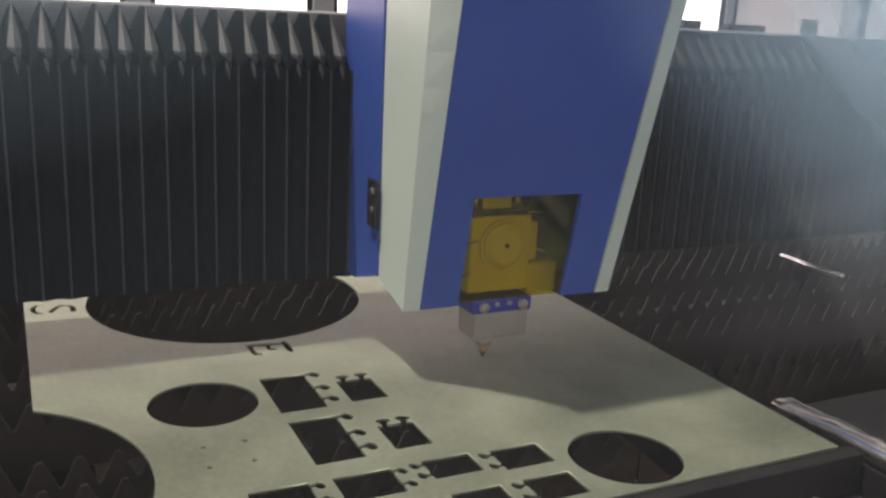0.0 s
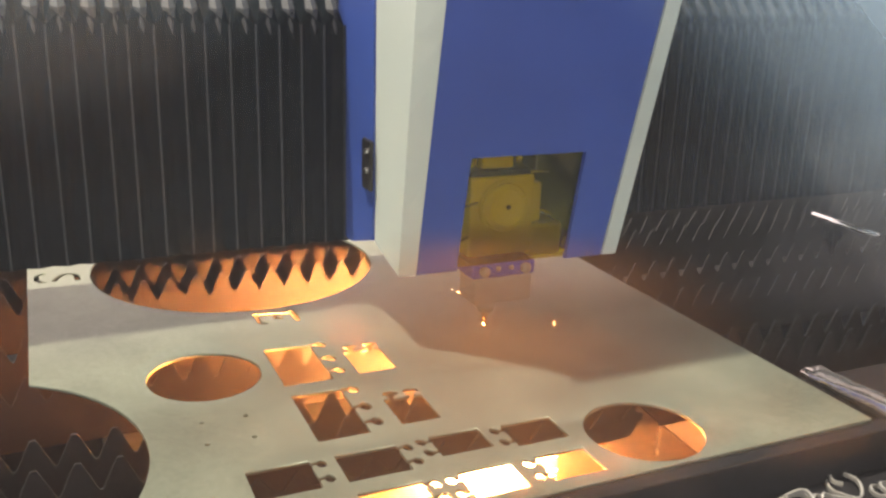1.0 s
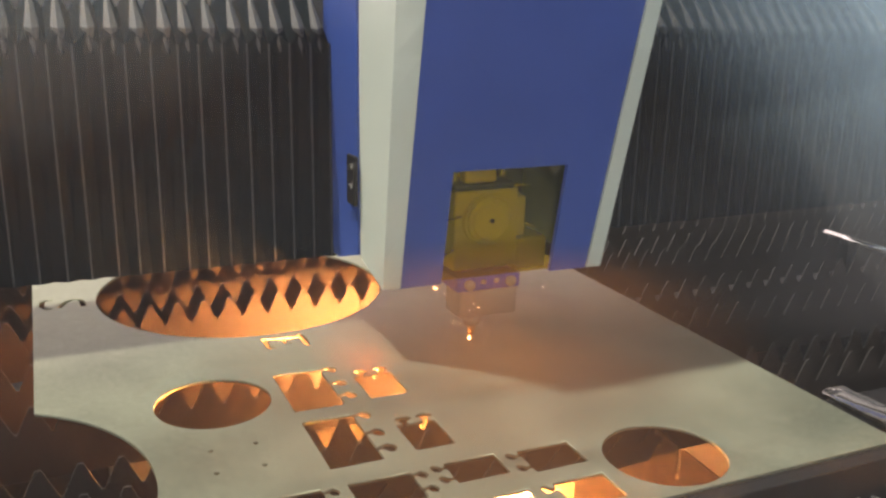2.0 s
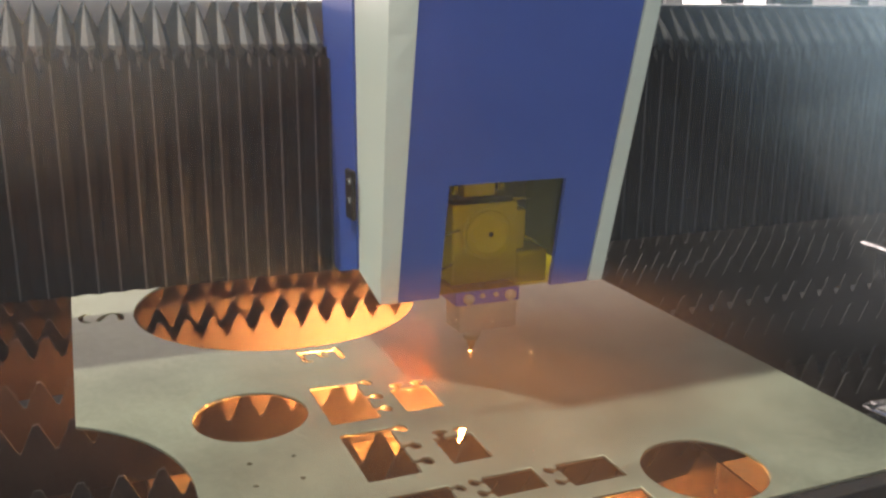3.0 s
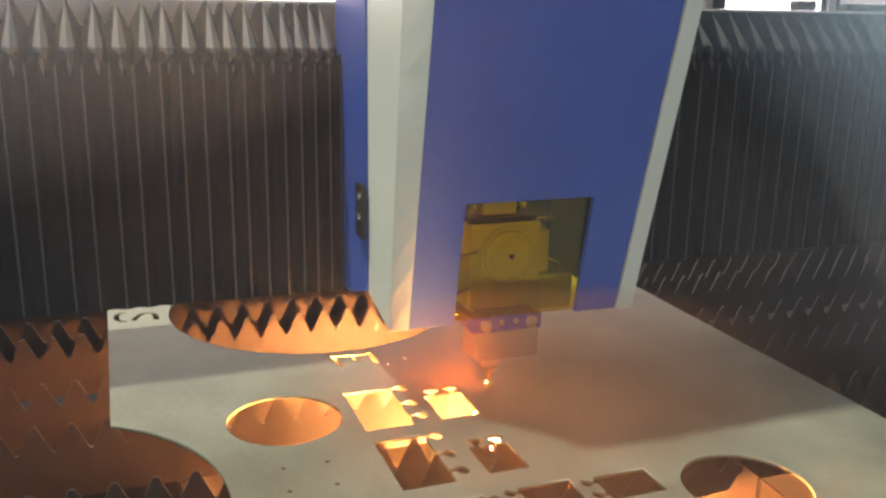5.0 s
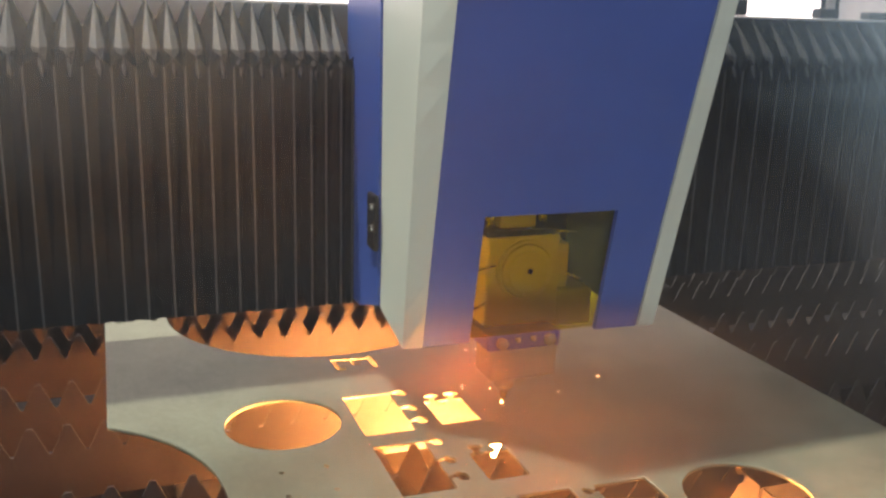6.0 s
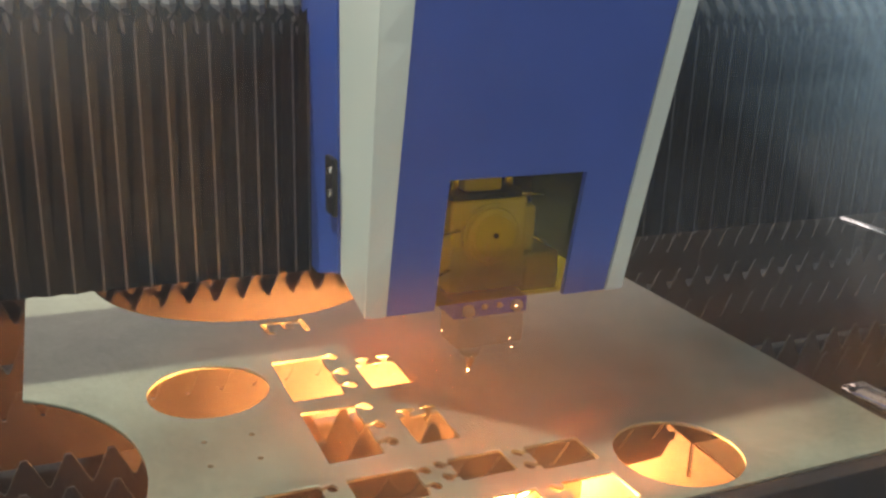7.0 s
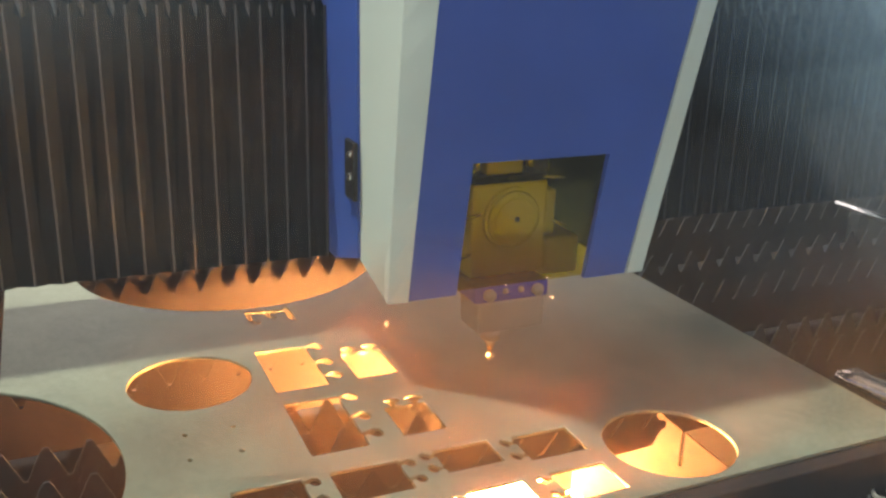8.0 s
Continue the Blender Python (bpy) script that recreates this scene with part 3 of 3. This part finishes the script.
# ---- the spark jet under the sheet ----
rng = random.Random(7)
jet = thing("spark_jet", (0.213, 0.165, 0.80), "glowing jet of molten sparks under the nozzle", "sparks")
core = bmesh.new()
cyl((0, 0, -0.246), (0, 0, -0.060), 0.006, 0.013, 14, core)
cyl((0, 0, -0.060), (0, 0, -0.006), 0.013, 0.0012, 14, core)
part("jet_core", core, SPARK_HOT, jet)
spray = bmesh.new()
for i in range(150):
    a, r = rng.uniform(0, 6.283), 0.13 * rng.random() ** 1.4
    z = -0.245 + rng.uniform(0, 0.03)
    d = Vector((math.cos(a), math.sin(a), rng.uniform(0.0, 0.6))) * rng.uniform(0.01, 0.035)
    p = Vector((r * math.cos(a), r * math.sin(a), z))
    cyl(p, p + d, 0.0016, 0.0006, 5, spray)
tagged(part("splash", spray, SPARK, jet), kind="stuff")
glow = bmesh.new()
cyl((0, 0, -0.0005), (0, 0, 0.0018), 0.0012, 0.0008, 10, glow)
part("cut_point", glow, FLARE_HOT, jet)
# glowing pool made larger to stand in for bloom round the hot spot
pool = bmesh.new()
bmesh.ops.create_icosphere(pool, subdivisions=3, radius=0.084)
for v in pool.verts:
    v.co = (v.co.x * (1 + 0.25 * math.sin(5 * v.co.y * 60)), v.co.y * 1.1, v.co.z * 0.3 - 0.240)
part("molten_pool", pool, MOLTEN, jet, "white-hot molten metal on the tray, widened in place of bloom", True)
cone = bmesh.new()
for i in range(46):
    a, u = rng.uniform(0, 6.283), rng.uniform(0.02, 0.16)
    r = 0.004 + 0.32 * u * rng.random()
    p = Vector((r * math.cos(a), r * math.sin(a), -u))
    cyl(p, p + Vector((0.3 * math.cos(a), 0.3 * math.sin(a), -1.0)) * rng.uniform(0.012, 0.03), 0.0011, 0.0005, 5, cone)
tagged(part("jet_spray", cone, SPARK, jet), kind="stuff")


# ---- smoke and painted haze in the air round the head ----
def smoke_wisp(x, y, z, w, h, density, turn=0.0, mat=SMOKE):
    """A thin drifting bank of smoke with painted haze, bulged like a sail."""
    bm = bmesh.new()
    bmesh.ops.create_grid(bm, x_segments=14, y_segments=10, size=0.5)
    for v in bm.verts:
        u, k = v.co.x, v.co.y
        v.co = (u * w, 0.06 * math.cos(u * 3) * math.cos(k * 3) + 0.012 * math.sin(9 * u + 7 * k), k * h)
    o = tagged(mesh_object("smoke_wisp", bm, mat, smooth=True), "thin drifting bank of %s cutting smoke" % ("pale" if mat is not FUME else "glow-tinted orange"), "smoke", "cutting smoke", "stuff")
    o.color = (1, 1, 1, density)
    o.matrix_world = pose(x, y, z, 0, 0, turn)
    return o


WISPS = [  # place, width, height, density, turn, lean, drift, smoke
    ((1.22, 0.10, 1.02), 1.30, 0.80, 0.42, -12, -30, (0.03, 0.0), HAZE),
    ((0.20, -0.42, 1.12), 2.60, 1.60, 0.105, -8, -30, (0.03, 0.0), HAZE),
    ((1.34, 0.06, 1.42), 1.80, 1.40, 0.95, -10, -40, (0.05, 0.02), SMOKE),
    ((1.22, -0.08, 1.46), 1.70, 1.30, 0.95, -8, -40, (-0.03, 0.02), SMOKE),
    ((1.04, -0.24, 1.50), 1.60, 1.10, 0.90, -8, -40, (0.02, 0.02), SMOKE),
    ((-0.60, 0.00, 1.52), 1.50, 0.85, 0.50, 8, -30, (0.05, 0.0), SMOKE),
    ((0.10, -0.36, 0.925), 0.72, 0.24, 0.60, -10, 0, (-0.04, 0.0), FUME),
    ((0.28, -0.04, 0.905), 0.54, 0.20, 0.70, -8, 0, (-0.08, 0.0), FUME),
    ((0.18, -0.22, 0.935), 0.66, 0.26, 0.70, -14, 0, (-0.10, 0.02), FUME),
]
wisps = [(smoke_wisp(*place, w, h, density, turn, mat), place, turn, lean, drift, mat) for place, w, h, density, turn, lean, drift, mat in WISPS]

# ---- sparks that fly over the sheet ----
sparks = []
for i in range(9):
    d = bmesh.new()
    bmesh.ops.create_icosphere(d, subdivisions=1, radius=0.0004 + 0.0003 * rng.random())
    o = tagged(mesh_object("flying_spark", d, EMBER), "tiny glowing molten spark over the sheet", "spark", "flying sparks")
    sparks.append((o, rng.uniform(0, 6.283), rng.uniform(0.25, 0.75), rng.uniform(0.3, 1.0), rng.random()))


def car_at(t):
    for (t0, x0, y0), (t1, x1, y1) in zip(CAR_ROWS, CAR_ROWS[1:]):
        if t <= t1:
            f = (t - t0) / (t1 - t0)
            return x0 + f * (x1 - x0), y0 + f * (y1 - y0)
    return CAR_ROWS[-1][1:]


def spark_rows(turn, speed, lift, phase):
    """Throws from the cut in a low bow over the sheet, again and again, each landing back at the cut below the plate."""
    rows = []
    for k in range(161):
        t = k * 0.05
        u = ((t + phase * 0.35) % 0.35) / 0.35
        n = int((t + phase * 0.35) / 0.35)
        dx, dy = car_at(t)
        a = turn + 2.4 * n
        r = 0.30 * speed * u
        z = 0.803 + 0.16 * lift * 4 * u * (1 - u) * 0.8
        if t < 0.40:
            r, z = 0.0, 0.50
        rows.append((t, pose(0.213 + dx + r * math.cos(a), 0.165 + dy + r * math.sin(a), z)))
    return rows


def fold_way(i, dx):
    """How far fold i stands from the carriage: the folds beside it are pressed together most."""
    press = (0.163 - dx) / 8.5
    return (i + 0.45) * FOLD - press * sum(math.exp(-j / 8) for j in range(i))


# ---- what moves ----
def motions():
    walk(carriage, [(t, pose(CX + dx, CY + dy, CZ)) for t, dx, dy in CAR_ROWS])
    walk(beam, [(t, pose(0, 0.40 + dy, 0.915)) for t, dx, dy in CAR_ROWS])
    for owner in (left_bellows, right_bellows):
        walk(owner, [(t, pose(0, BACK_Y + dy, 0.89)) for t, dx, dy in CAR_ROWS])
    wob = random.Random(3)
    for i, o in enumerate(left_pleats):
        j = wob.uniform(-0.003, 0.003)
        walk(o, [(t, pose(0.060 + dx - fold_way(i, dx) + j, 0, 0)) for t, dx, dy in CAR_ROWS])
    for i, o in enumerate(right_pleats):
        j = wob.uniform(-0.003, 0.003)
        walk(o, [(t, pose(0.440 + dx + fold_way(i, 0.16 - dx) + j, 0, 0)) for t, dx, dy in CAR_ROWS])
    for o, (x, y, z), turn, lean, (dx, dz), mat in wisps:
        rows = [(t, pose(x + dx * t / 8, y, z + dz * math.sin(t * 0.6), lean, 0, turn)) for t in (2, 4, 6, 8)]
        if mat is FUME:  # the glow-tinted fume rises from under the sheet once the cut begins
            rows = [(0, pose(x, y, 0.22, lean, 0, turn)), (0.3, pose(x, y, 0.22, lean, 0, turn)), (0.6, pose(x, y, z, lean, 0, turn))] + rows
        else:
            rows = [(0, pose(x, y, z, lean, 0, turn))] + rows
        walk(o, rows)
    for o, turn, speed, lift, phase in sparks:
        walk(o, spark_rows(turn, speed, lift, phase))
    jr = [(0, 0.3627, 0.13, 0.48), (0.27, 0.358, 0.125, 0.48), (0.38, 0.356, 0.124, 0.80)]
    jr += [(t, 0.208 + dx, 0.159 + dy, 0.80) for t, dx, dy in CAR_ROWS if t > 0.4]
    walk(jet, [(t, pose(x, y, z)) for t, x, y, z in jr])


motions()
